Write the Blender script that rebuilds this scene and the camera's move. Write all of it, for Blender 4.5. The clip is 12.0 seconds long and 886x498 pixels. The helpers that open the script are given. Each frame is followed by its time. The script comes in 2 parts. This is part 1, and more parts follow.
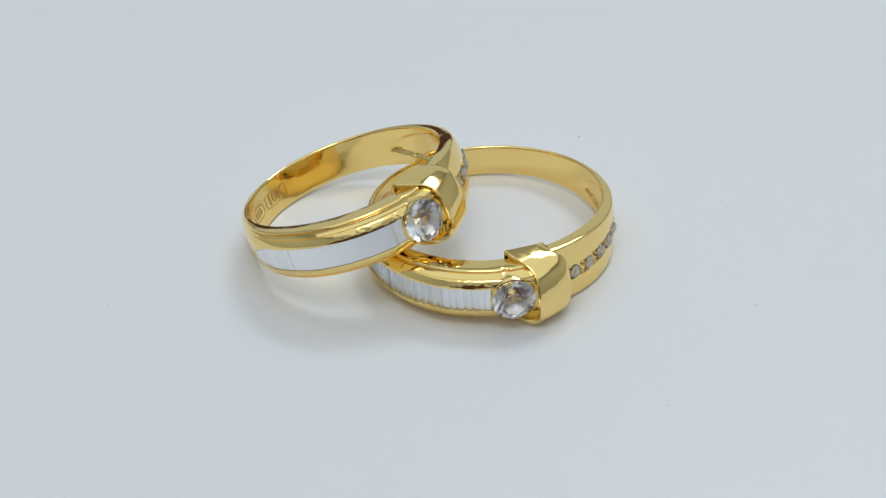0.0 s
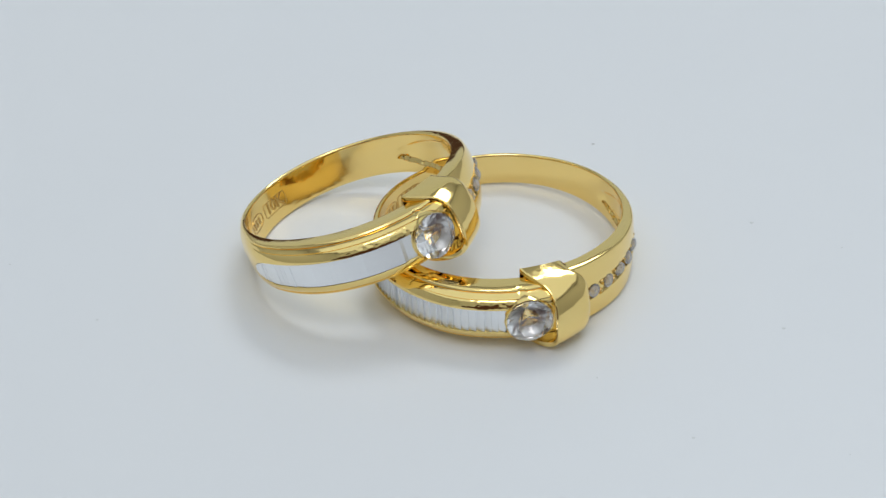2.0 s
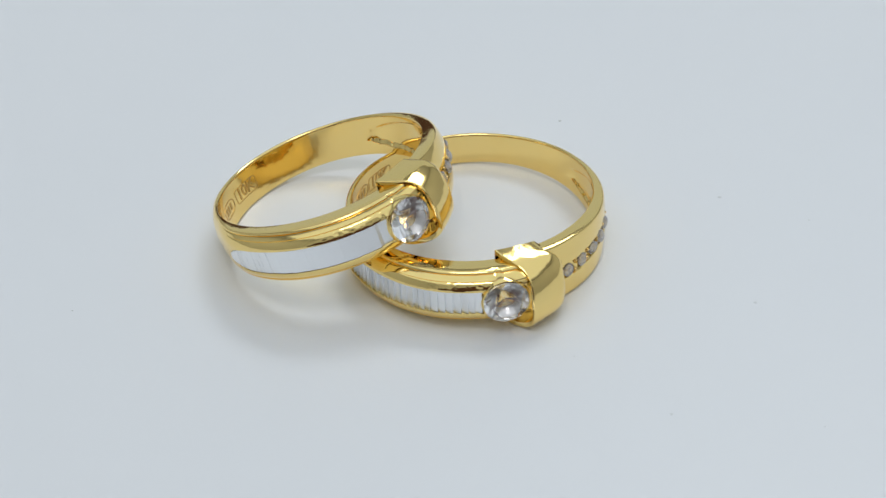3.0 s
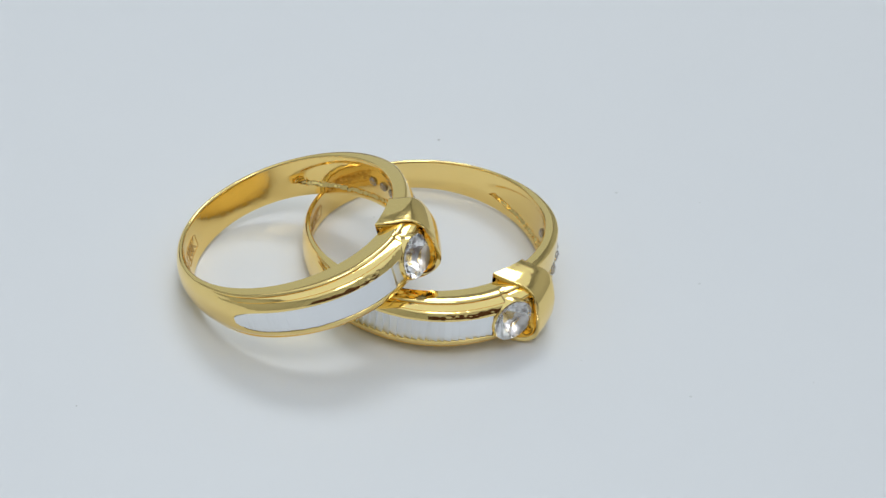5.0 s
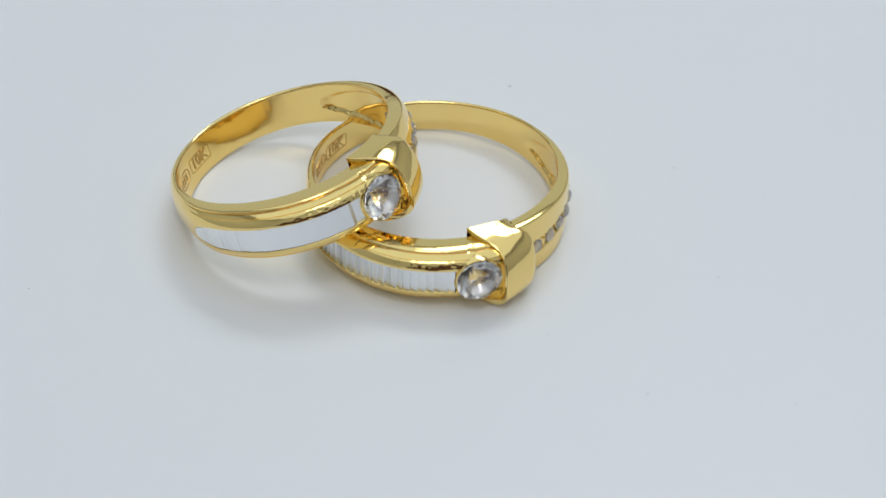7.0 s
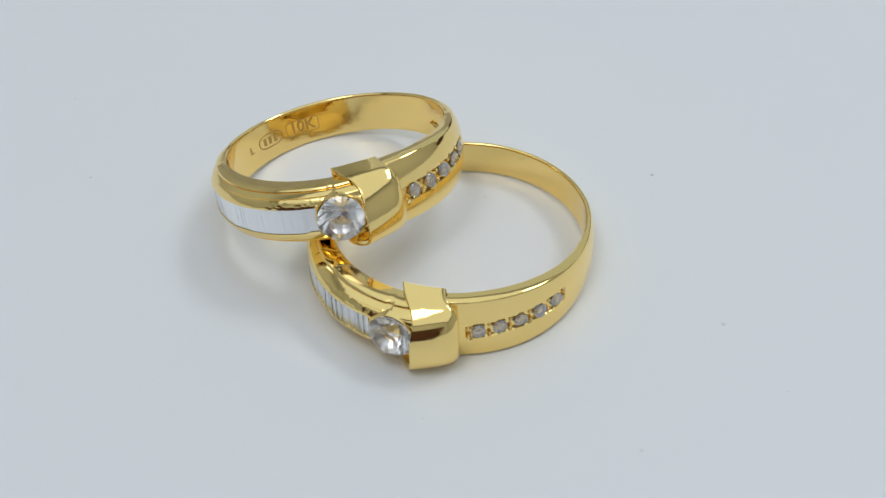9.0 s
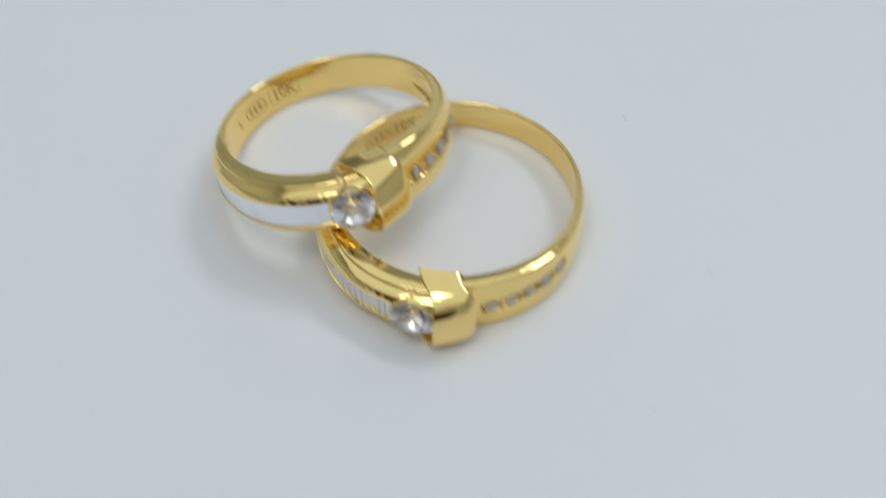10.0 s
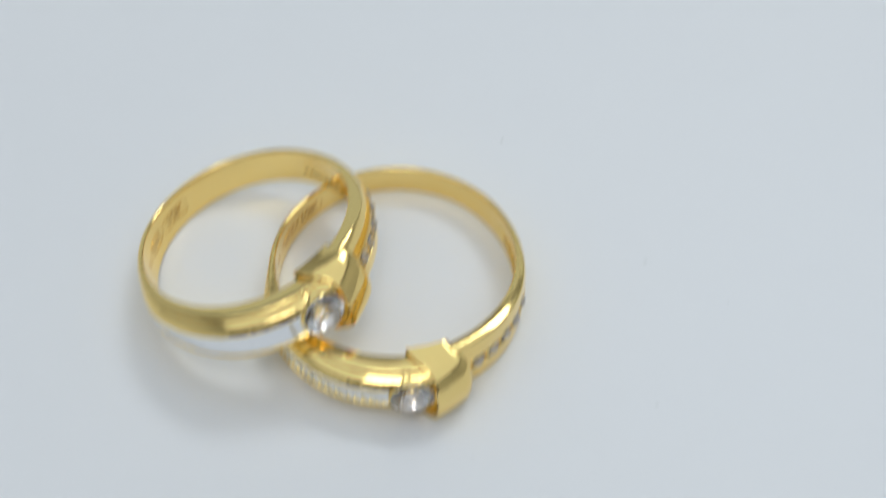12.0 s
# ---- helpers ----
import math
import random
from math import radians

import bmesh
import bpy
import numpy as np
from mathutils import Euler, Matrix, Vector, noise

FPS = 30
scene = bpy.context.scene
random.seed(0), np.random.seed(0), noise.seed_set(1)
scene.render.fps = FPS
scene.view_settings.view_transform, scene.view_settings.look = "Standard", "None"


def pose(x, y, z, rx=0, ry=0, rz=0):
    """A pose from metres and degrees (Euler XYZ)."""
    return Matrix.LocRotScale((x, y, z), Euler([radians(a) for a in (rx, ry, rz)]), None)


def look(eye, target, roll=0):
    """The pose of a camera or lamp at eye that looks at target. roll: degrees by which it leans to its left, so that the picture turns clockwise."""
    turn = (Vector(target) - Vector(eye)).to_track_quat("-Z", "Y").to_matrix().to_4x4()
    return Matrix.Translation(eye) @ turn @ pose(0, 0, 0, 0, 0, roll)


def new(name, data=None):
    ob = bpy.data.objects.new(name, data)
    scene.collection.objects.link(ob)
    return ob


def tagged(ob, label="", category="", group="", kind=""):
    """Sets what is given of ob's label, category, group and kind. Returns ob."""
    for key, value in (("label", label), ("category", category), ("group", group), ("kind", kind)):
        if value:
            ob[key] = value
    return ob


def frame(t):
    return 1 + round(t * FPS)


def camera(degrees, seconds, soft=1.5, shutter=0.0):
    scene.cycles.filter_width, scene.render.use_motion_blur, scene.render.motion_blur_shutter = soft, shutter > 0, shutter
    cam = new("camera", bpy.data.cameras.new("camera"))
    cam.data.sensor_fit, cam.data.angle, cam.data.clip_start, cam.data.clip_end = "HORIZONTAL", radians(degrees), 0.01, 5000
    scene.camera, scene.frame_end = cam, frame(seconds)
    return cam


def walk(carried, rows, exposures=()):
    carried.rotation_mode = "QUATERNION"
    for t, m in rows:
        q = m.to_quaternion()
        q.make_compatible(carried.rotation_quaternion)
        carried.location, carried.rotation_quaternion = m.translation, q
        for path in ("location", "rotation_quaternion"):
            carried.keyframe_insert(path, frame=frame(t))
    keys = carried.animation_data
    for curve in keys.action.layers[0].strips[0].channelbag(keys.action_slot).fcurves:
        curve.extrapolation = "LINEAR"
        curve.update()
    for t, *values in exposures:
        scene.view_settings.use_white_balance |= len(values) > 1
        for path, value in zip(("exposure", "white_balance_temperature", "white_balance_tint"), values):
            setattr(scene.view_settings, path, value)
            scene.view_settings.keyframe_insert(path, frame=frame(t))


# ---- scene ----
# Two yellow gold rings lie on a white tabletop; all sizes below are in millimetres, scaled to metres at the end.
MM = 0.001

# ---- camera ----
cam = camera(31.68, 12.0, soft=1.45, shutter=0.42)
walk(cam, [
    (0, pose(-0.00873, -0.10655, 0.07780, 53.57, 2.72, -4.57)),
    (0.5, pose(-0.00944, -0.10446, 0.07750, 53.45, 2.00, -5.30)),
    (1, pose(-0.00996, -0.10426, 0.07731, 53.14, 1.95, -5.38)),
    (1.5, pose(-0.01192, -0.10267, 0.07727, 52.81, 1.02, -6.00)),
    (2, pose(-0.01083, -0.09911, 0.07579, 52.89, 1.68, -4.85)),
    (2.5, pose(-0.01011, -0.09939, 0.07620, 52.33, 2.01, -4.22)),
    (2.7, pose(-0.00962, -0.09921, 0.07661, 51.88, 2.09, -5.12)),
    (4.3, pose(-0.05289, -0.09198, 0.08296, 50.89, -5.28, -22.41)),
    (4.5, pose(-0.05444, -0.09079, 0.08316, 50.99, -5.47, -25.78)),
    (5, pose(-0.05681, -0.08369, 0.08131, 51.40, -5.99, -30.23)),
    (5.5, pose(-0.05804, -0.08127, 0.08051, 50.70, -7.00, -31.45)),
    (6, pose(-0.05385, -0.08579, 0.08117, 50.09, -5.85, -30.43)),
    (6.5, pose(-0.04459, -0.09006, 0.08121, 49.33, -5.90, -24.33)),
    (6.7, pose(-0.03722, -0.09255, 0.08084, 48.41, -4.69, -19.92)),
    (8.3, pose(0.03682, -0.08750, 0.08341, 48.63, 2.09, 21.11)),
    (8.5, pose(0.03882, -0.08436, 0.08278, 48.18, 2.23, 22.95)),
    (9, pose(0.04253, -0.07554, 0.08251, 46.54, 2.70, 27.68)),
    (9.5, pose(0.03795, -0.06749, 0.08337, 42.20, 2.26, 28.04)),
    (9.9, pose(0.02836, -0.06874, 0.09771, 37.34, 2.06, 22.32)),
    (10, pose(0.02709, -0.07113, 0.10110, 35.79, 1.13, 20.20)),
    (10.1, pose(0.02464, -0.07132, 0.10229, 34.08, 0.70, 18.04)),
    (10.5, pose(0.01561, -0.07490, 0.10519, 33.50, -0.48, 13.08)),
    (11, pose(0.00593, -0.07212, 0.10716, 33.19, -1.59, 8.98)),
    (11.5, pose(0.00055, -0.07270, 0.10783, 34.15, -2.33, 3.35)),
    (11.9, pose(-0.00275, -0.06840, 0.10811, 32.16, -1.89, -1.72)),
    (12, pose(-0.00262, -0.06905, 0.10722, 34.13, -1.32, -3.32)),
], exposures=((0, 0.01), (8.8, -0.01), (9.5, -0.10), (10.0, -0.10), (10.4, -0.02), (12.0, -0.02)))

# ---- light: an unseen plain room, two lamps and two added soft fills ----
world = bpy.data.worlds.new("room_air")
scene.world = world
world.use_nodes = True
world.node_tree.nodes["Background"].inputs["Color"].default_value = (0.80, 0.90, 1.0, 1)
world.node_tree.nodes["Background"].inputs["Strength"].default_value = 0.05
scene.view_settings.exposure = 0.0
scene.cycles.caustics_reflective = True
scene.cycles.caustics_refractive = True
scene.cycles.blur_glossy = 0.3


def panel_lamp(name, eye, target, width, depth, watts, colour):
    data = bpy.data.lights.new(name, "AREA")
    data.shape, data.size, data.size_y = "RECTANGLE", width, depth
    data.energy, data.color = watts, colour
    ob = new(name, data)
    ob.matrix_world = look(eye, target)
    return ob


# Soft fill added below the whole ceiling; no such panel is known.
panel_lamp("overhead_fill", (0, -0.15, 1.58), (0, -0.15, 0), 2.6, 2.6, 11.9, (0.858, 0.967, 1.06))
panel_lamp("ceiling_downlight", (-0.15, -0.44, 1.50), (0, 0, 0), 0.50, 0.42, 3.3, (0.96, 0.96, 0.99))
# Broad fill added to the north, to brighten the rings' upper faces.
panel_lamp("north_fill", (0.1, 1.597, 0.88), (0.1, 0, 0.88), 2.6, 1.30, 5.0, (0.85, 0.967, 1.06))
panel_lamp("ceiling_lamp", (0.45, 0.75, 1.25), (0, 0, 0), 0.70, 0.30, 4.3, (0.90, 0.97, 1.03))


# ---- materials ----
def shader(name, colour, rough, metal=0.0):
    m = bpy.data.materials.new(name)
    m.use_nodes = True
    b = m.node_tree.nodes["Principled BSDF"]
    b.inputs["Base Color"].default_value = (*colour, 1)
    b.inputs["Roughness"].default_value = rough
    b.inputs["Metallic"].default_value = metal
    return m, m.node_tree, b


def grain(tree, scale, detail=4.0):
    """Noise in the object's own space; scale in cycles a metre."""
    co = tree.nodes.new("ShaderNodeTexCoord")
    n = tree.nodes.new("ShaderNodeTexNoise")
    n.inputs["Scale"].default_value, n.inputs["Detail"].default_value = scale, detail
    tree.links.new(co.outputs["Object"], n.inputs["Vector"])
    return n


def spread(tree, source, low, high):
    r = tree.nodes.new("ShaderNodeMapRange")
    r.inputs["To Min"].default_value, r.inputs["To Max"].default_value = low, high
    tree.links.new(source.outputs["Fac"], r.inputs["Value"])
    return r


def bumped(tree, b, source, depth, strength):
    n = tree.nodes.new("ShaderNodeBump")
    n.inputs["Distance"].default_value, n.inputs["Strength"].default_value = depth, strength
    tree.links.new(source.outputs["Fac"], n.inputs["Height"])
    tree.links.new(n.outputs["Normal"], b.inputs["Normal"])


def two_tone(tree, b, source, a, c):
    mix = tree.nodes.new("ShaderNodeMix")
    mix.data_type = "RGBA"
    mix.inputs["A"].default_value, mix.inputs["B"].default_value = (*a, 1), (*c, 1)
    tree.links.new(source.outputs["Fac"], mix.inputs["Factor"])
    tree.links.new(mix.outputs["Result"], b.inputs["Base Color"])


GOLD, tree, b = shader("polished_yellow_gold", (0.99, 0.765, 0.33), 0.06, 1.0)
two_tone(tree, b, grain(tree, 260, 3), (1.0, 0.765, 0.315), (0.99, 0.728, 0.26))
tree.links.new(spread(tree, grain(tree, 1400, 6), 0.05, 0.11).outputs["Result"], b.inputs["Roughness"])
bumped(tree, b, grain(tree, 380, 3), 0.00010, 0.45)

GOLD_CUT, tree, b = shader("milled_yellow_gold", (0.92, 0.66, 0.26), 0.22, 1.0)
bumped(tree, b, grain(tree, 5200, 3), 0.00012, 0.8)

STRUCK, tree, b = shader("struck_gold", (0.66, 0.45, 0.17), 0.35, 1.0)
bumped(tree, b, grain(tree, 5200, 3), 0.00008, 0.6)

# For the added reflector cups that whiten the stones from below.
CUP, tree, b = shader("pale_reflector", (0.97, 0.94, 0.92), 0.30, 1.0)

WHITE_GOLD, tree, b = shader("bright_cut_white_gold", (0.93, 0.94, 0.95), 0.35, 1.0)
tree.links.new(spread(tree, grain(tree, 2600, 5), 0.27, 0.36).outputs["Result"], b.inputs["Roughness"])

STONE, tree, b = shader("clear_cut_stone", (1.0, 0.98, 0.97), 0.08)
b.inputs["Transmission Weight"].default_value, b.inputs["IOR"].default_value = 1.0, 1.62
b.inputs["Coat Weight"].default_value, b.inputs["Coat Roughness"].default_value, b.inputs["Coat IOR"].default_value = 0.6, 0.0, 1.9
SMALL_STONE, tree, b = shader("small_grey_white_stone", (0.84, 0.82, 0.87), 0.02)
b.inputs["Transmission Weight"].default_value, b.inputs["IOR"].default_value = 0.72, 2.2

TABLE, tree, b = shader("matt_white_laminate", (0.80, 0.80, 0.80), 0.45)
two_tone(tree, b, grain(tree, 18, 4), (0.79, 0.80, 0.81), (0.82, 0.82, 0.82))
bumped(tree, b, grain(tree, 900, 5), 0.00003, 0.25)
LEG, _, _ = shader("grey_steel", (0.35, 0.35, 0.36), 0.4, 0.8)
WALL, tree, b = shader("painted_wall", (0.70, 0.70, 0.68), 0.8)
two_tone(tree, b, grain(tree, 3, 4), (0.80, 0.80, 0.78), (0.84, 0.84, 0.82))
# Even red-brown for the added boards that darken the gold's reflections.
BROWN_BOARD, tree, b = shader("red_brown_board", (0.11, 0.04, 0.025), 0.7)
two_tone(tree, b, grain(tree, 3, 4), (0.09, 0.034, 0.022), (0.13, 0.048, 0.03))
FLOOR, tree, b = shader("pale_floor", (0.54, 0.52, 0.49), 0.6)
two_tone(tree, b, grain(tree, 9, 4), (0.50, 0.48, 0.45), (0.58, 0.56, 0.53))
CEILING, _, _ = shader("white_ceiling", (0.80, 0.80, 0.80), 0.9)
DUST, tree, b = shader("grey_dust", (0.58, 0.58, 0.56), 0.9)
PALE_DUST, tree, b = shader("pale_dust", (0.71, 0.72, 0.71), 0.9)


# ---- building ----
def part(name, bm, material, parent=None, label="", smooth=True):
    """Links a bmesh (in mm) as one mesh object under a thing or under a part."""
    bmesh.ops.scale(bm, vec=(MM, MM, MM), verts=bm.verts)
    bmesh.ops.recalc_face_normals(bm, faces=bm.faces)
    data = bpy.data.meshes.new(name)
    bm.to_mesh(data)
    bm.free()
    data.materials.append(material)
    if smooth:
        data.polygons.foreach_set("use_smooth", [True] * len(data.polygons))
        data.set_sharp_from_angle(angle=radians(32))
    ob = new(name, data)
    ob.parent = parent
    return tagged(ob, label)


def block(x0, x1, y0, y1, z0, z1, bevel=0.0):
    bm = bmesh.new()
    bmesh.ops.create_cube(bm, size=1, matrix=Matrix.LocRotScale(((x0 + x1) / 2, (y0 + y1) / 2, (z0 + z1) / 2), None, (x1 - x0, y1 - y0, z1 - z0)))
    if bevel:
        bmesh.ops.bevel(bm, geom=bm.edges[:], offset=bevel, segments=3, affect="EDGES")
    return bm


def at(phi, r, z):
    """A point of a ring: phi in degrees from the centre stone, towards the cap; r from the axis, z along it."""
    a = radians(phi)
    return Vector((r * math.sin(a), -r * math.cos(a), z))


def smooth01(x):
    x = min(1.0, max(0.0, x))
    return x * x * (3 - 2 * x)


def along(x, pairs):
    """Straight interpolation through (x, y) pairs."""
    if x <= pairs[0][0]:
        return pairs[0][1]
    for (xa, ya), (xb, yb) in zip(pairs, pairs[1:]):
        if x <= xb:
            return ya + (yb - ya) * (x - xa) / (xb - xa)
    return pairs[-1][1]


# ---- the setting ----
tagged(part("floor", block(-1600, 1600, -1600, 1600, -780, -740), FLOOR), "plain pale floor", "floor", kind="structure")
tagged(part("ceiling", block(-1600, 1600, -1600, 1600, 1650, 1700), CEILING), "plain white ceiling", "ceiling", kind="structure")
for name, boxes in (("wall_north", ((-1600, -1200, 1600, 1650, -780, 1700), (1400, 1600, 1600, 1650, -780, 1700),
                                    (-1200, 1400, 1600, 1650, -780, 230), (-1200, 1400, 1600, 1650, 1530, 1700))),      # opening added to hold the north fill lamp
                    ("wall_south", ((-1600, 1600, -1650, -1600, -780, 1700),)),
                    ("wall_east", ((1600, 1650, -1650, 1650, -780, 1700),)),
                    ("wall_west", ((-1650, -1600, -1650, 1650, -780, 1700),))):
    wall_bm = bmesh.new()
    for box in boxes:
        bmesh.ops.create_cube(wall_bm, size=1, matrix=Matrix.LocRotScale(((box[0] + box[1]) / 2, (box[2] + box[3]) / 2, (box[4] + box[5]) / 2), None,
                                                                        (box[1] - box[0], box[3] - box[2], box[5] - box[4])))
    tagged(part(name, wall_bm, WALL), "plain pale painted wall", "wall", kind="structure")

# Unseen boards added for dark reflections in gold; the south one replaces a person.
for name, box in (("dark_board_north", (-500, 1600, 1585, 1600, -740, 200)), ("dark_board_south", (-1100, 1100, -1600, -1585, -740, 860))):
    tagged(part(name, block(*box), BROWN_BOARD), "unseen red-brown board added for dark reflections", "wainscot", kind="structure")

table = tagged(new("table"), "white table with a smooth matt top", "table")
table.location = (0, 0, -0.74)
part("tabletop", block(-400, 400, -350, 350, 718, 740, 2.0), TABLE, table, "smooth matt white tabletop")
for x, y in ((-360, -310), (360, -310), (-360, 310), (360, 310)):
    part("leg", block(x - 18, x + 18, y - 18, y + 18, 0, 717, 2), LEG, table, "grey steel table leg")


# ---- the rings ----
class Plan:
    """Sizes of one ring: bore radius, back radius, half width at the back, the angular stretch against the large ring, and its own cuts."""

    def __init__(self, bore, back, thin, stretch, seed, dense):
        self.bore, self.back, self.thin, self.k = bore, back, thin, stretch
        self.swell = 0.42 if stretch == 1.0 else 0.56
        self.rng = random.Random(seed)
        self.dense = dense
        self.channel = (-79.0 * stretch, -7.4 * stretch)   # the white inlay
        self.cap_end = 24.2 * stretch
        self.stones = [(31.8 + 8.5 * i) * stretch for i in range(5)]
        self.groove = (self.stones[0] - 5.0 * stretch, self.stones[-1] + 5.2 * stretch)

    def row(self, phi):
        """The height of the row of small stones, which climbs a little away from the cap."""
        return -0.26 + 0.12 * (phi - self.stones[0]) / (8.5 * self.k)

    def half(self, phi):
        """Half the band's width."""
        front = 2.14 if phi < 0 else 2.28 - 0.14 * smooth01((16 - phi) / 16)
        wide = 0.26 * smooth01((78 - phi) / 45) * smooth01((phi - 10) / 8)      # broader beside the cap
        return self.thin + (front - self.thin) * smooth01((160 - abs(phi)) / 112) + wide

    def lift(self, phi):
        """How far the inlay and its rails stand higher towards the head."""
        lo, hi = self.channel
        return 1.12 * smooth01((phi - lo + 12) / (0.85 * (hi - lo) + 12))

    def width(self, phi):
        """Half the inlay's width: round at the far end, full at the stone."""
        lo, hi = self.channel
        t = min(1.0, max(0.0, (phi - lo) / (13 * self.k)))
        return (self.half(phi) - 1.19) * math.sqrt(1 - (1 - t) ** 2)

    def base(self, phi, z):
        """The plain shank: a low dome with crisp edges at the back, flat and thicker towards the head."""
        h = self.half(phi)
        front = smooth01((114 - abs(phi) / self.k) / 70)
        rim = self.bore + 0.36 + (0.76 if phi > 0 else 0.42) * front
        crest = self.back + (self.swell + 0.10) * front * (1.0 if phi > 0 else 0.4)
        s = min(1.0, abs(z) / h)
        edge = max(0.0, 1 - (h - abs(z)) / 0.13) ** 2
        return rim + (crest - rim) * (1 - s ** (2.2 + front)) - 0.12 * edge

    def outer(self, phi, z):
        h, k = self.half(phi), self.k
        r = self.base(phi, z)
        a = h - abs(z)
        lo, hi = self.channel
        # rails beside the inlay, with a fine step and a milled lip
        w = smooth01((phi - lo + 18 * k) / (28 * k)) * smooth01((14 * k - phi) / (2 * k))
        if w > 0:
            q = self.bore + self.lift(phi)
            up = self.lift(phi)
            near = smooth01((phi - hi + 34 * k) / (24 * k)) * (1.0 if z > 0 else 0.5)
            rough = near * (0.045 * noise.noise(Vector((phi * 0.62, 7.0 + self.k * 9, z * 2.0))) + 0.02 * noise.noise(Vector((phi * 1.7, 1.0 + z * 3, self.k))))
            b = self.bore
            # the flat upper face, a scored line, a slope, then a hollow down to the lip beside the inlay
            e = h - max(self.width(phi), 0.06)
            sunk = (0.40 if k == 1.0 else 0.25) * smooth01(self.width(phi) / 0.25)
            rails = along(a, [(0, b + 0.72 + 0.62 * up), (0.03, b + 0.80 + 0.62 * up), (0.08, b + 0.85 + 0.63 * up), (0.16, b + 0.88 + 0.65 * up),
                              (0.20, b + 0.76 + 0.66 * up), (0.25, b + 0.93 + 0.72 * up), (0.40, b + 1.05 + 0.93 * up), (0.44, b + 1.08 + 0.97 * up),
                              (0.48, q + 0.98), (0.54, q + 1.11 + 0.5 * rough), (0.62, q + 1.18 + rough), (0.70, q + 1.235 + rough), (0.78, q + 1.285 + rough),
                              (0.86, q + 1.33 - 0.4 * rough), (0.94, q + 1.37 - rough), (1.01, q + 1.40), (e - 0.04, q + 1.42), (e, q + 1.42 - sunk), (9, q + 1.42 - sunk)])
            if phi > hi and a > 1.0:      # the head, solid round the stone
                rails = q + 1.42
            if phi > -1.0 * k and a > 0.3:      # the floor of the cap's pocket
                pocket = max(rails, q + 1.28 * smooth01((a - 0.3) / 0.3) + 0.9 * (1 - smooth01((a - 0.3) / 0.3)))
                rails += (pocket - rails) * smooth01((phi / k + 1.0) / 2.4)
            if a < 0.95:      # a notch parts the rails from the cap
                rails -= 0.10 * smooth01((0.95 - a) / 0.3) * smooth01((phi + 2.6 * k) / (0.8 * k)) * smooth01((0.6 * k - phi) / (0.8 * k))
            r = r + (rails - r) * w
        # the conical seat of the centre stone
        x = self.back * math.sin(radians(phi - 0.85 * k)) if abs(phi) < 30 else 9.0
        off = math.hypot(x * 1.12, z + 0.08) * 0.98
        if off < 1.80:
            r = min(r, self.bore + 2.56 - max(0.0, 1.80 - off) * 0.98)
        # the sunk bed of the small stones
        g0, g1 = self.groove
        bed = smooth01((phi - g0) / (0.9 * k)) * smooth01((g1 - phi) / (0.9 * k)) * smooth01((0.60 - abs(z - self.row(phi))) / 0.07)
        return r - 0.26 * bed

    def inner(self, phi, z):
        h, k = self.half(phi), self.k
        a = h - abs(z)
        r = self.bore + 0.10 * max(0.0, 1 - a / 0.16) ** 2
        g0, g1 = self.groove
        mid, reach = (g0 + g1) / 2 + 18 * k, (g1 - g0) / 2 + 24 * k
        d = math.hypot((phi - mid) / reach, abs(z) / (h * 0.74))
        d += 0.10 * max(0.0, -z / h) * (noise.noise(Vector((phi * 0.35, z, 4.0 * k))) + noise.noise(Vector((phi * 0.9, z * 3, k))))
        return r + 0.25 * smooth01((1.08 - d) / 0.20)


def band_mesh(plan):
    steps = []
    phi = -180.0
    marks = (plan.channel[0], plan.channel[1], 0, plan.groove[0], plan.groove[1], plan.cap_end)
    while phi < 180 - 1e-6:
        steps.append(phi)
        near = min(abs(phi - m) for m in marks)
        phi += 0.35 if near < 4 else (0.45 if 0 < phi < 125 else 0.6 if plan.channel[0] < phi <= 0 else 1.0)
    edge = [0, 0.03, 0.08, 0.13, 0.16, 0.20, 0.25, 0.32, 0.40, 0.44, 0.48, 0.54, 0.62, 0.70, 0.78, 0.86, 0.94, 1.01]
    bm = bmesh.new()
    rows = []
    for phi in steps:
        h = plan.half(phi)
        w = max(plan.width(phi), 0.06)
        zs = [h - a for a in edge] + [w + 0.04, w, w - 0.04] + [(w - 0.04) * (1 - (i + 1) / 9) for i in range(8)]
        zs = zs + [0.0] + [-z for z in reversed(zs)]
        row = [bm.verts.new(at(phi, plan.outer(phi, z), z)) for z in zs]
        inn = [h - a for a in (0, 0.04, 0.1, 0.16)] + [h * (0.84 - 0.035 * i) for i in range(19)]
        inn = inn + [0.0] + [-z for z in reversed(inn)]
        crown = (plan.outer(phi, h) + plan.inner(phi, h)) / 2
        row.append(bm.verts.new(at(phi, crown, -h - 0.02)))
        row += [bm.verts.new(at(phi, plan.inner(phi, z), z)) for z in reversed(inn)]
        row.append(bm.verts.new(at(phi, crown, h + 0.02)))
        rows.append(row)
    for one, two in zip(rows, rows[1:] + rows[:1]):
        for i in range(len(one)):
            j = (i + 1) % len(one)
            bm.faces.new((one[i], one[j], two[j], two[i]))
    return bm


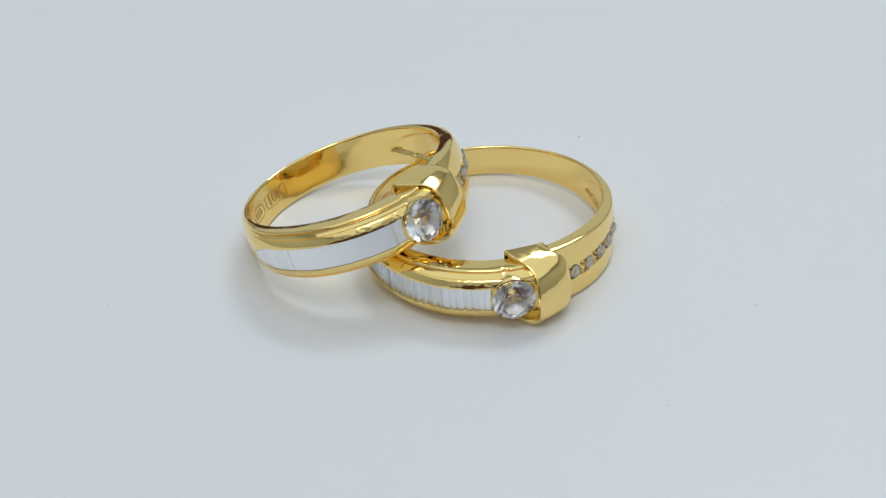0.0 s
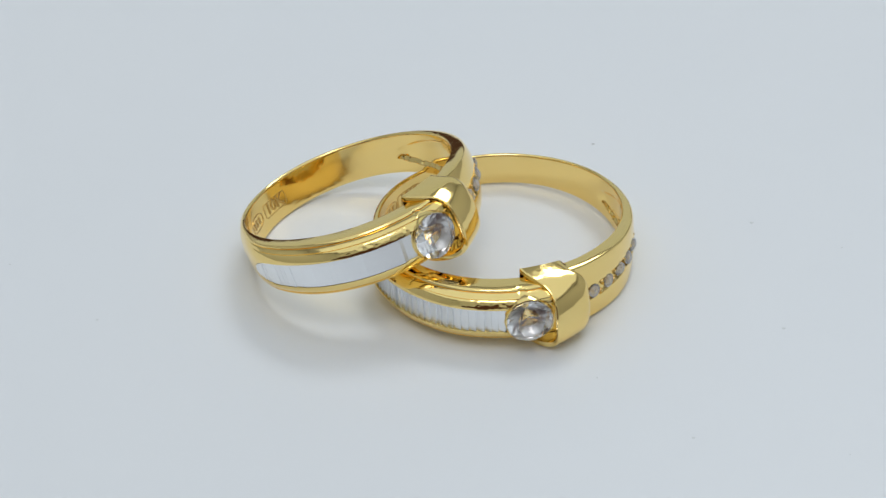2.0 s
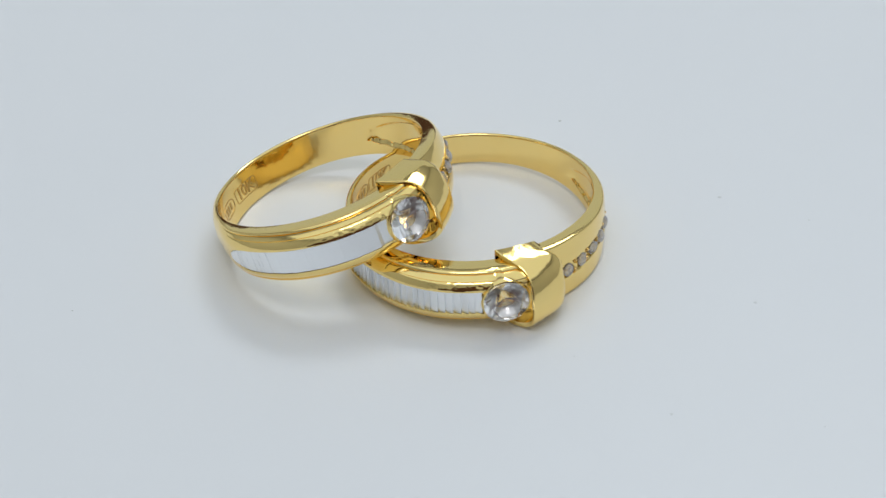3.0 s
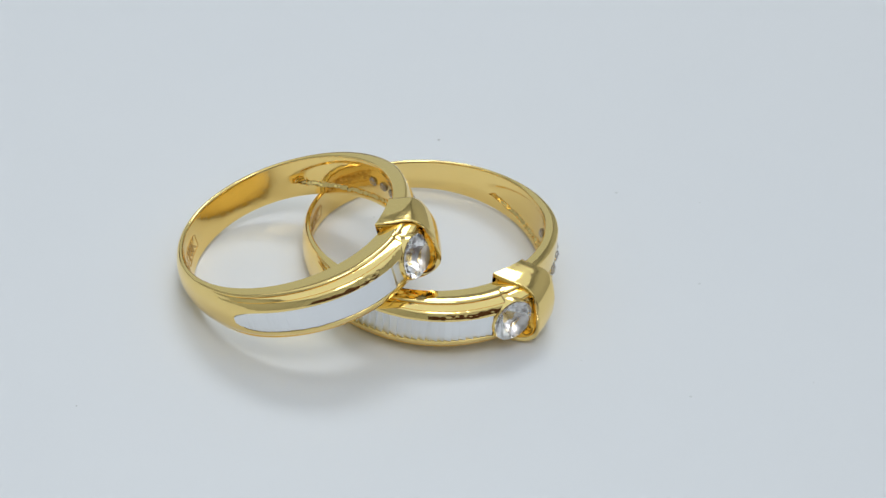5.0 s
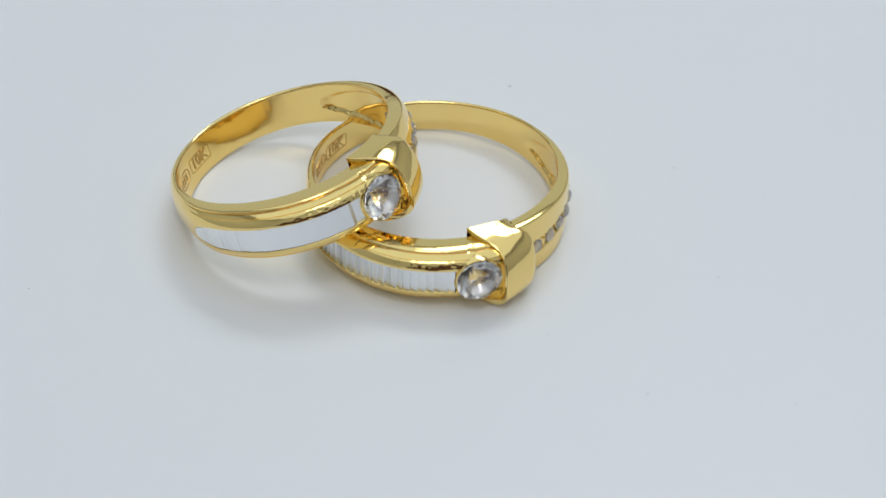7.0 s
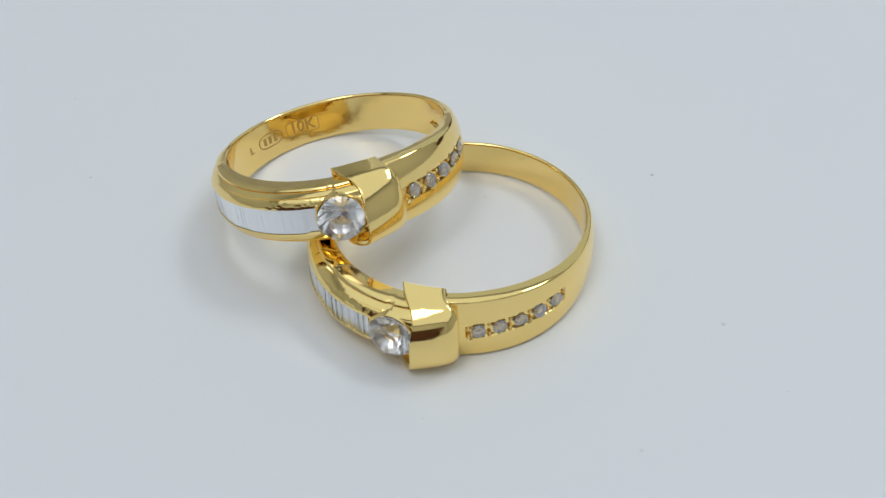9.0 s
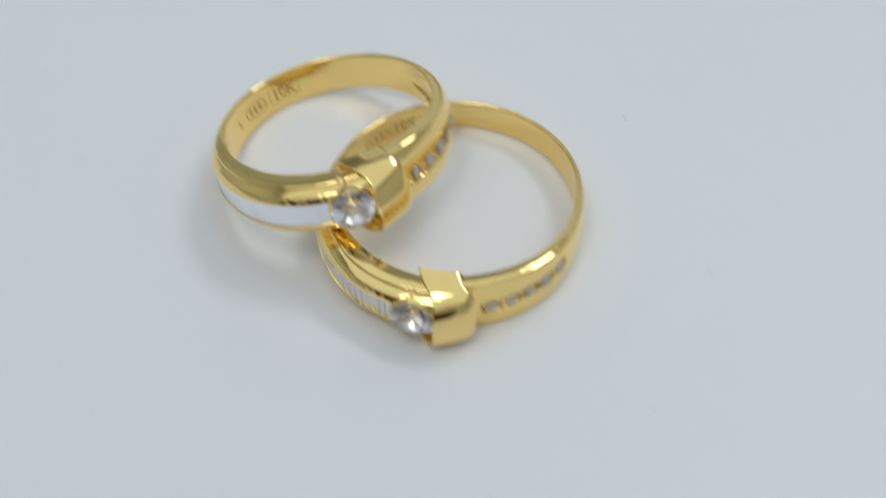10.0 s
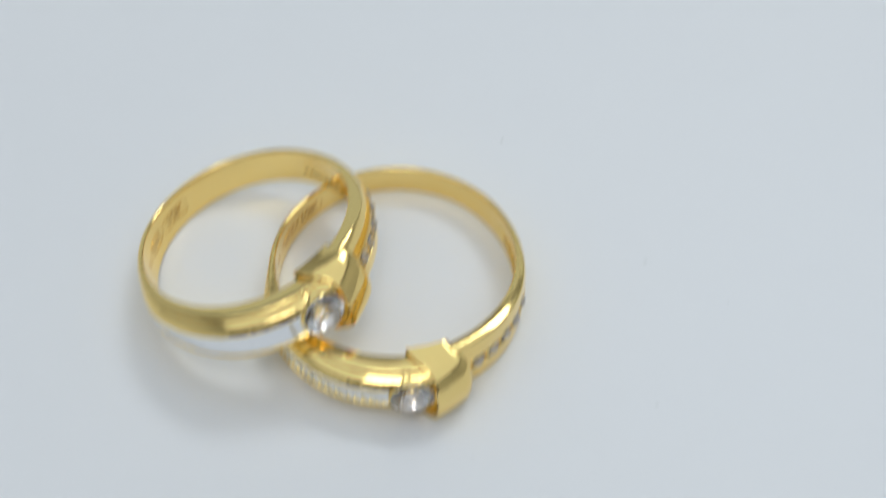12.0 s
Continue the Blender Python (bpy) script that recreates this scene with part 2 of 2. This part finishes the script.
def cap_mesh(plan):
    """The vaulted half bezel: an arched shell, open towards the stone and closed towards the shank."""
    k = plan.k
    turns = [-90 + 180 * i / 44 for i in range(45)]

    def ridge(turn, f, wall):
        fall = max(0.0, (f - 0.75) / 0.25) ** 2      # the far end rounds off to the shank
        high = (2.72 + 0.05 * smooth01(f * 2) - 0.03 * fall if turn > 0 else 2.66 - 0.10 * f - 0.18 * fall) - wall
        low = plan.bore - 0.22 + 0.1 * f
        crest = plan.bore + 3.62 - 0.80 * f - 0.32 * fall - wall
        s, c = math.sin(radians(turn)), max(0.0, math.cos(radians(turn)))
        crest += 0.52 * max(0.0, -s) * (1 - f)      # the lower horn reaches further out
        if s > 0:      # above: a flat top, a rounded shoulder, a steep front
            z = r = 0.0
            knee = (crest - plan.bore - 1.25) / (crest - low)      # where the shoulder meets the flat top
            tall = 1 - 0.149 * (plan.bore + 1.25 - low) / high
            for shift in (-0.10, -0.05, 0.0, 0.05, 0.10):
                u = abs(turn / 90 + shift * min(1.0, (90 - turn) / 15, turn / 15))
                z += high * along(u, [(0, 0), (0.15, 0.326 * tall), (0.30, 0.587 * tall), (0.44, tall - 0.235), (0.56, tall - 0.1), (0.66, tall - 0.035), (0.76, tall), (1, 1)]) / 5
                back = along(u, [(0, 0), (0.15, 0.11 * knee), (0.30, 0.26 * knee), (0.44, 0.44 * knee), (0.56, 0.66 * knee), (0.66, 0.83 * knee), (0.76, knee), (1, 1)])
                r += (crest + (low - crest) * back) / 5
        else:      # below: squarer
            z = high * math.copysign(abs(s) ** 0.62, s)
            r = low + (crest - low) * c ** 0.56
        if s < 0:
            z *= 1 + 0.09 * math.sqrt(c) * (1 - f)
        return r, z

    def start(turn, r):
        """Where the open rim lies: two horns reach past the stone, the crest stands back behind it."""
        x = -0.05 + 2.10 * (1 - abs(math.sin(radians(turn))) ** 4) ** 0.6
        return math.degrees(math.asin(x / r))

    bm = bmesh.new()
    cols = 20
    outer, inner = [], []
    for t in turns:
        a0, line = start(t, ridge(t, 0, 0)[0]), []
        end = plan.cap_end - (5.0 if k == 1.0 else 3.0) * smooth01((t / 90 - 0.35) / 0.65)      # the upper side is shorter
        for i in range(cols + 1):
            f = i / cols
            r, z = ridge(t, f, 0)
            if i == 0:
                r, z = ridge(t, 0, 0.09)
                line.append(bm.verts.new(at(a0, r, z)))
                r, z = ridge(t, 0.02, 0)
                line.append(bm.verts.new(at(a0 + 0.12, *ridge(t, 0, 0.025))))
                line.append(bm.verts.new(at(a0 + 0.4, r, z)))
                continue
            drop = 0.07 if i == cols else 0.0
            line.append(bm.verts.new(at(a0 + (end - a0) * f, r - drop, z * (1 - drop * 0.4))))
        outer.append(line)
        line = []
        for deeper, wall, shut in ((0, 0.30, 0), (0.25, 0.33, 0), (0.8, 0.36, 0.01), (1.4, 0.40, 0.05), (2.0, 0.44, 0.12), (2.6, 0.48, 0.22), (3.0, 0.52, 0.35), (3.3, 0.56, 0.52), (3.4, 0.60, 0.75)):
            r, z = ridge(t, 0, wall)
            line.append(bm.verts.new(at(a0 + deeper, r - (r - plan.bore) * shut, z * (1 - shut))))
        inner.append(line)
    for one, two in zip(outer, outer[1:]):
        for i in range(len(one) - 1):
            bm.faces.new((one[i], one[i + 1], two[i + 1], two[i]))
    for one, two in zip(inner, inner[1:]):
        for i in range(len(one) - 1):
            bm.faces.new((one[i + 1], one[i], two[i], two[i + 1]))
    for (o1, o2, i1, i2) in zip(outer, outer[1:], inner, inner[1:]):
        bm.faces.new((o1[0], o2[0], i2[0], i1[0]))
    for one, two in ((outer[0], outer[-1]), (inner[0], inner[-1])):
        for i in range(len(one) - 1):
            bm.faces.new((one[i], two[i], two[i + 1], one[i + 1]))
    bm.faces.new([line[-1] for line in outer])
    bm.faces.new([line[-1] for line in inner])
    return bm


def brilliant_mesh(radius, tall=1.0):
    """A round brilliant, table up along +z, girdle at z = 0."""
    def p(turn, r, z):
        return Vector((radius * r * math.cos(radians(turn)), radius * r * math.sin(radians(turn)), radius * z * tall))

    bm = bmesh.new()
    table_ring = [bm.verts.new(p(45 * i, 0.56, 0.36)) for i in range(8)]
    star = [bm.verts.new(p(45 * i + 22.5, 0.79, 0.21)) for i in range(8)]
    upper = [bm.verts.new(p(22.5 * i, 1, 0.035)) for i in range(16)]
    lower = [bm.verts.new(p(22.5 * i, 1, -0.035)) for i in range(16)]
    keel = [bm.verts.new(p(45 * i + 22.5, 0.26, -0.66)) for i in range(8)]
    culet = bm.verts.new(p(0, 0, -0.88))
    bm.faces.new(table_ring)
    for i in range(8):
        j, g = (i + 1) % 8, 2 * i
        bm.faces.new((table_ring[i], star[i], table_ring[j]))
        bm.faces.new((table_ring[i], upper[g], star[i]))
        bm.faces.new((table_ring[i], star[i - 1], upper[g]))
        bm.faces.new((star[i], upper[g], upper[g + 1]))
        bm.faces.new((star[i], upper[g + 1], upper[(g + 2) % 16]))
        bm.faces.new((keel[i], lower[g + 1], lower[g]))
        bm.faces.new((keel[i], lower[(g + 2) % 16], lower[g + 1]))
        bm.faces.new((culet, keel[i], lower[g]))
        bm.faces.new((culet, lower[g], keel[i - 1]))
    for i in range(16):
        j = (i + 1) % 16
        bm.faces.new((upper[i], lower[i], lower[j], upper[j]))
    return bm


def facing_out(phi, r, z=0.0, spin=0.0):
    """The pose of a stone on the ring: its table turned outwards."""
    out, up = at(phi, 1, 0), Vector((0, 0, 1))
    side = up.cross(out)
    m = Matrix((side, up, out)).transposed().to_4x4()
    return Matrix.Translation(at(phi, r, z) * MM) @ m @ pose(0, 0, 0, 0, 0, spin)


def facet_mesh(plan, a, c, ra, rc, za, zc):
    """One bright-cut facet of the inlay between the angles a and c."""
    bm = bmesh.new()
    floor = plan.bore + 1.1
    v = [bm.verts.new(at(*q)) for q in ((a, ra, -za), (c, rc, -zc), (c, rc, zc), (a, ra, za),
                                        (a, floor, -za), (c, floor, -zc), (c, floor, zc), (a, floor, za))]
    for f in ((0, 1, 2, 3), (7, 6, 5, 4), (0, 4, 5, 1), (1, 5, 6, 2), (2, 6, 7, 3), (3, 7, 4, 0)):
        bm.faces.new([v[i] for i in f])
    return bm


def letters_mesh(text, size):
    """The built-in font as a flat mesh with a little depth, in mm."""
    curve = bpy.data.curves.new("letters", "FONT")
    curve.body, curve.size, curve.extrude, curve.align_x, curve.align_y = text, size, 0.05, "CENTER", "CENTER"
    curve.resolution_u, curve.offset = 3, 0.02
    ob = bpy.data.objects.new("letters", curve)
    scene.collection.objects.link(ob)
    graph = bpy.context.evaluated_depsgraph_get()
    data = bpy.data.meshes.new_from_object(ob.evaluated_get(graph))
    bm = bmesh.new()
    bm.from_mesh(data)
    bpy.data.objects.remove(ob)
    bpy.data.curves.remove(curve)
    bpy.data.meshes.remove(data)
    return bm


def bend_inside(plan, bm, phi, lift):
    """Lays a flat mesh (x to the right, y up, z towards the axis) on the bore at phi."""
    for v in bm.verts:
        x, y, z = v.co
        v.co = at(phi - math.degrees(x / plan.bore), plan.bore - z - lift, y)
    return bm


def frame_mesh(width, height, bar, round_ends):
    """A thin raised outline, a rectangle or an oval."""
    bm = bmesh.new()
    n = 48
    rings = []
    for grow in (0.0, bar):
        for z in (-0.02, 0.03):
            loop = []
            for i in range(n):
                a = 2 * math.pi * i / n
                power = 0.75 if round_ends else 0.22
                loop.append(bm.verts.new((math.copysign(abs(math.cos(a)) ** power, math.cos(a)) * (width / 2 - grow),
                                          math.copysign(abs(math.sin(a)) ** power, math.sin(a)) * (height / 2 - grow), z)))
            rings.append(loop)
    o0, o1, i0, i1 = rings
    for one, two in ((o0, o1), (o1, i1), (i1, i0), (i0, o0)):
        for i in range(n):
            j = (i + 1) % n
            bm.faces.new((one[i], one[j], two[j], two[i]))
    return bm


def make_ring(plan, pose_of_ring, label, stamp_at):
    k = plan.k
    ring = tagged(new("ring"), label, "ring", group="pair of rings")
    ring.matrix_world = pose_of_ring
    part("band", band_mesh(plan), GOLD, ring, "polished yellow gold band")
    part("cap", cap_mesh(plan), GOLD, ring, "vaulted polished gold half bezel")

    stone = part("centre_stone", brilliant_mesh(1.75, 1.05), STONE, ring, "round clear brilliant-cut stone", smooth=False)
    stone.matrix_local = facing_out(0.85 * k, plan.bore + 2.62, -0.08, 11)

    # an added bright cup that reflects light up through the stone
    bm = bmesh.new()
    rows = [[bm.verts.new(Vector((r * math.cos(2 * math.pi * i / 32), r * math.sin(2 * math.pi * i / 32), z))) for i in range(32)]
            for r, z in ((1.61, -0.26), (1.57, -0.22), (0.25, -1.62), (0.30, -1.72))]
    for one, two in zip(rows, rows[1:]):
        for i in range(32):
            bm.faces.new((one[i], one[(i + 1) % 32], two[(i + 1) % 32], two[i]))
    bm.faces.new(rows[-1])
    reflector = part("stone_reflector", bm, CUP, ring, "added pale reflector cup under the stone")
    reflector.matrix_local = facing_out(0.85 * k, plan.bore + 2.62, -0.08)

    # a narrow gold collar, added to cover the dark gap under the stone's girdle
    bm = bmesh.new()
    rows = [[bm.verts.new(Vector((r * math.cos(2 * math.pi * i / 48), r * math.sin(2 * math.pi * i / 48), z))) for i in range(48)]
            for r, z in ((1.62, -0.16), (1.72, -0.09), (1.79, -0.12), (1.86, -0.30), (1.90, -0.75), (1.60, -0.70))]
    for one, two in zip(rows, rows[1:] + rows[:1]):
        for i in range(48):
            bm.faces.new((one[i], one[(i + 1) % 48], two[(i + 1) % 48], two[i]))
    collar = part("stone_collar", bm, GOLD, ring, "narrow gold collar added over the dark gap round the stone")
    collar.matrix_local = facing_out(0.85 * k, plan.bore + 2.62, -0.08)

    small = brilliant_mesh(0.55)
    first = part("accent_stone", small, SMALL_STONE, ring, "tiny round grey-white stone", smooth=False)
    for i, phi in enumerate(plan.stones):
        ob = first if i == 0 else new("accent_stone", first.data)
        ob.parent = ring
        tagged(ob, "tiny round grey-white stone")
        ob.matrix_local = facing_out(phi, plan.base(phi, plan.row(phi)) - 0.02, plan.row(phi), 13 * i) @ pose(0, 0, 0, plan.rng.uniform(-15, 15), plan.rng.uniform(-15, 15))
    # reflector cups added behind the tiny stones, to brighten them and hide the gold
    bm = bmesh.new()
    bmesh.ops.create_cone(bm, segments=12, radius1=0.10, radius2=0.54, depth=0.40, cap_ends=False)
    cup = part("accent_reflector", bm, CUP, ring, "added pale reflector cup under a tiny stone")
    for i, phi in enumerate(plan.stones):
        ob = cup if i == 0 else new("accent_reflector", cup.data)
        ob.parent = ring
        tagged(ob, "added pale reflector cup under a tiny stone")
        ob.matrix_local = facing_out(phi, plan.base(phi, plan.row(phi)) - 0.26, plan.row(phi))
    bm = bmesh.new()
    bmesh.ops.create_icosphere(bm, subdivisions=2, radius=0.17)
    bead = part("bead", bm, GOLD_CUT, ring)
    gaps = [plan.stones[0] - 4.1 * k] + [(a + c) / 2 for a, c in zip(plan.stones, plan.stones[1:])] + [plan.stones[-1] + 4.1 * k]
    count = 0
    for phi in gaps:
        for z in (-0.40, 0.40):
            ob = bead if count == 0 else new("bead", bead.data)
            ob.parent = ring
            ob.matrix_local = Matrix.Translation(at(phi + plan.rng.uniform(-0.4, 0.4), plan.base(phi, plan.row(phi)) - 0.10, z + plan.row(phi) + plan.rng.uniform(-0.05, 0.05)) * MM)
            count += 1

    # the pierced backs of the small stones, in the bore's hollow
    back = part("stone_back", brilliant_mesh(0.40), SMALL_STONE, ring, "back of a tiny stone", smooth=False)
    for i, phi in enumerate(plan.stones):
        ob = back if i == 0 else new("stone_back", back.data)
        ob.parent = ring
        tagged(ob, "back of a tiny stone")
        ob.matrix_local = facing_out(phi + 1.0, plan.bore + 0.17, 0, 20 * i) @ pose(0, 0, 0, 180)

    # the inlay: a bed and its bright-cut facets
    lo, hi = plan.channel
    rng = plan.rng
    bed = 1.16 if k == 1.0 else 1.23
    bm = bmesh.new()
    rows = []
    for i in range(61):
        phi = lo + (hi - lo) * i / 60
        base = plan.bore + plan.lift(phi)
        z = max(plan.width(phi), 0.06)
        rows.append([bm.verts.new(at(phi, r, zz)) for r, zz in ((base + 0.9, -z), (base + bed, -z), (base + bed, z), (base + 0.9, z))])
    for one, two in zip(rows, rows[1:]):
        for i in range(4):
            j = (i + 1) % 4
            bm.faces.new((one[i], one[j], two[j], two[i]))
    bm.faces.new(rows[0])
    bm.faces.new(rows[-1])
    inlay = part("inlay", bm, WHITE_GOLD, ring, "ribbed white gold inlay")
    phi = lo + 0.6
    while phi < hi - 0.5:
        f = (phi - lo) / (hi - lo)
        fine = plan.dense(f)
        step = ((rng.uniform(1.6, 4.0) if k > 1 else rng.uniform(1.9, 3.1)) if fine else rng.uniform(3.2, 5.5)) * k
        end = min(phi + step, hi)
        if hi - end < (3.2 if k > 1 else 0.9):
            end = hi
        rise = (rng.uniform(0.0, 0.035) if k > 1 else rng.uniform(0.12, 0.20)) if fine else rng.uniform(-0.04, 0.05)
        top = plan.bore + 1.37
        fall = 0.42 if k > 1 and end == hi else 0.0      # one ring's last facet slants down to the stone

        # each facet climbs towards the stone and drops to the next
        part("facet", facet_mesh(plan, phi, end - ((0.22 - 0.11 * f) * (end - phi) if k == 1.0 else 0.0), top + plan.lift(phi) - rise, top + plan.lift(end) - fall, max(plan.width(phi), 0.05), plan.width(end)), WHITE_GOLD, inlay, smooth=False)
        phi = end

    # struck marks in the bore
    karat, mark = stamp_at
    bm = bend_inside(plan, letters_mesh("10K", 1.35), karat, 0.0)
    stamp = part("stamp", bm, STRUCK, ring, "struck letters 10K", smooth=False)
    part("stamp_border", bend_inside(plan, frame_mesh(2.9, 1.25, 0.05, False), karat, 0.0), STRUCK, stamp, smooth=False)
    maker = part("maker_mark", bend_inside(plan, frame_mesh(2.5, 1.25, 0.10, True), mark, 0.0), STRUCK, ring, "oval struck mark with bars", smooth=False)
    for x in (-0.55, 0.0, 0.55):
        bm = block(x - 0.14, x + 0.14, -0.3, 0.3, -0.02, 0.035)
        part("bar", bend_inside(plan, bm, mark, 0.0), STRUCK, maker, smooth=False)
    worn = part("worn_mark", bend_inside(plan, block(-0.10, 0.06, -0.32, 0.30, -0.02, 0.03), mark + 15.5, 0.0), STRUCK, ring, "small worn struck mark", smooth=False)
    part("bar", bend_inside(plan, block(0.06, 0.30, -0.32, -0.20, -0.02, 0.03), mark + 15.5, 0.0), STRUCK, worn, smooth=False)
    return ring


def ring_pose(x, y, z, rise_x, rise_y, turn):
    """The ring's middle at (x, y, z); its plane climbs by rise_x and rise_y; turn: degrees from -y to the centre stone."""
    normal = Vector((-rise_x, -rise_y, 1)).normalized()
    side = Vector((1, 0, rise_x)).normalized()
    ahead = normal.cross(side)
    m = Matrix((side, ahead, normal)).transposed().to_4x4()
    return Matrix.Translation(Vector((x, y, z)) * MM) @ m @ pose(0, 0, 0, 0, 0, turn)


large = Plan(9.53, 10.20, 1.40, 1.0, 3, lambda f: True)
small_plan = Plan(8.545, 9.38, 1.62, 1.08, 8, lambda f: f < 0.25 or f > 0.5)
make_ring(large, ring_pose(0.0, 0.0, 2.06, 0.0172, -0.0576, 2.89),
          "larger yellow gold ring with round stone, flat on table", (-136, -119))
make_ring(small_plan, ring_pose(-11.34, 1.86, 4.27, 0.2593, -0.1928, 33.78),
          "smaller yellow gold ring with round stone, leaning on larger ring", (-157.5, -136.5))


# ---- specks on the table ----
def speck(x, y, size, seed, material):
    bm = bmesh.new()
    bmesh.ops.create_icosphere(bm, subdivisions=1, radius=size)
    r = random.Random(seed)
    for v in bm.verts:
        v.co = Vector((v.co.x * r.uniform(0.6, 1.3), v.co.y * r.uniform(0.5, 1.1), v.co.z * 0.14))
    low = min(v.co.z for v in bm.verts)
    for v in bm.verts:
        v.co += Vector((x, y, -low))
    return part("dust_speck", bm, material)


for i, (x, y, size, material) in enumerate(((9.85, 14.52, 0.15, DUST), (20.72, 1.37, 0.20, PALE_DUST), (10.8, -22.7, 0.15, PALE_DUST), (-31.7, -4.8, 0.09, DUST), (19.9, -12.0, 0.17, PALE_DUST), (-1.2, 6.6, 0.12, PALE_DUST), (-39.4, 3.2, 0.08, DUST),
                                            (5.2, -15.8, 0.06, DUST), (20.9, -25.5, 0.06, DUST), (27.0, -2.8, 0.10, PALE_DUST))):
    tagged(speck(x, y, size, i, material), "tiny grey speck of dust on the table", "dust", group="specks of dust")
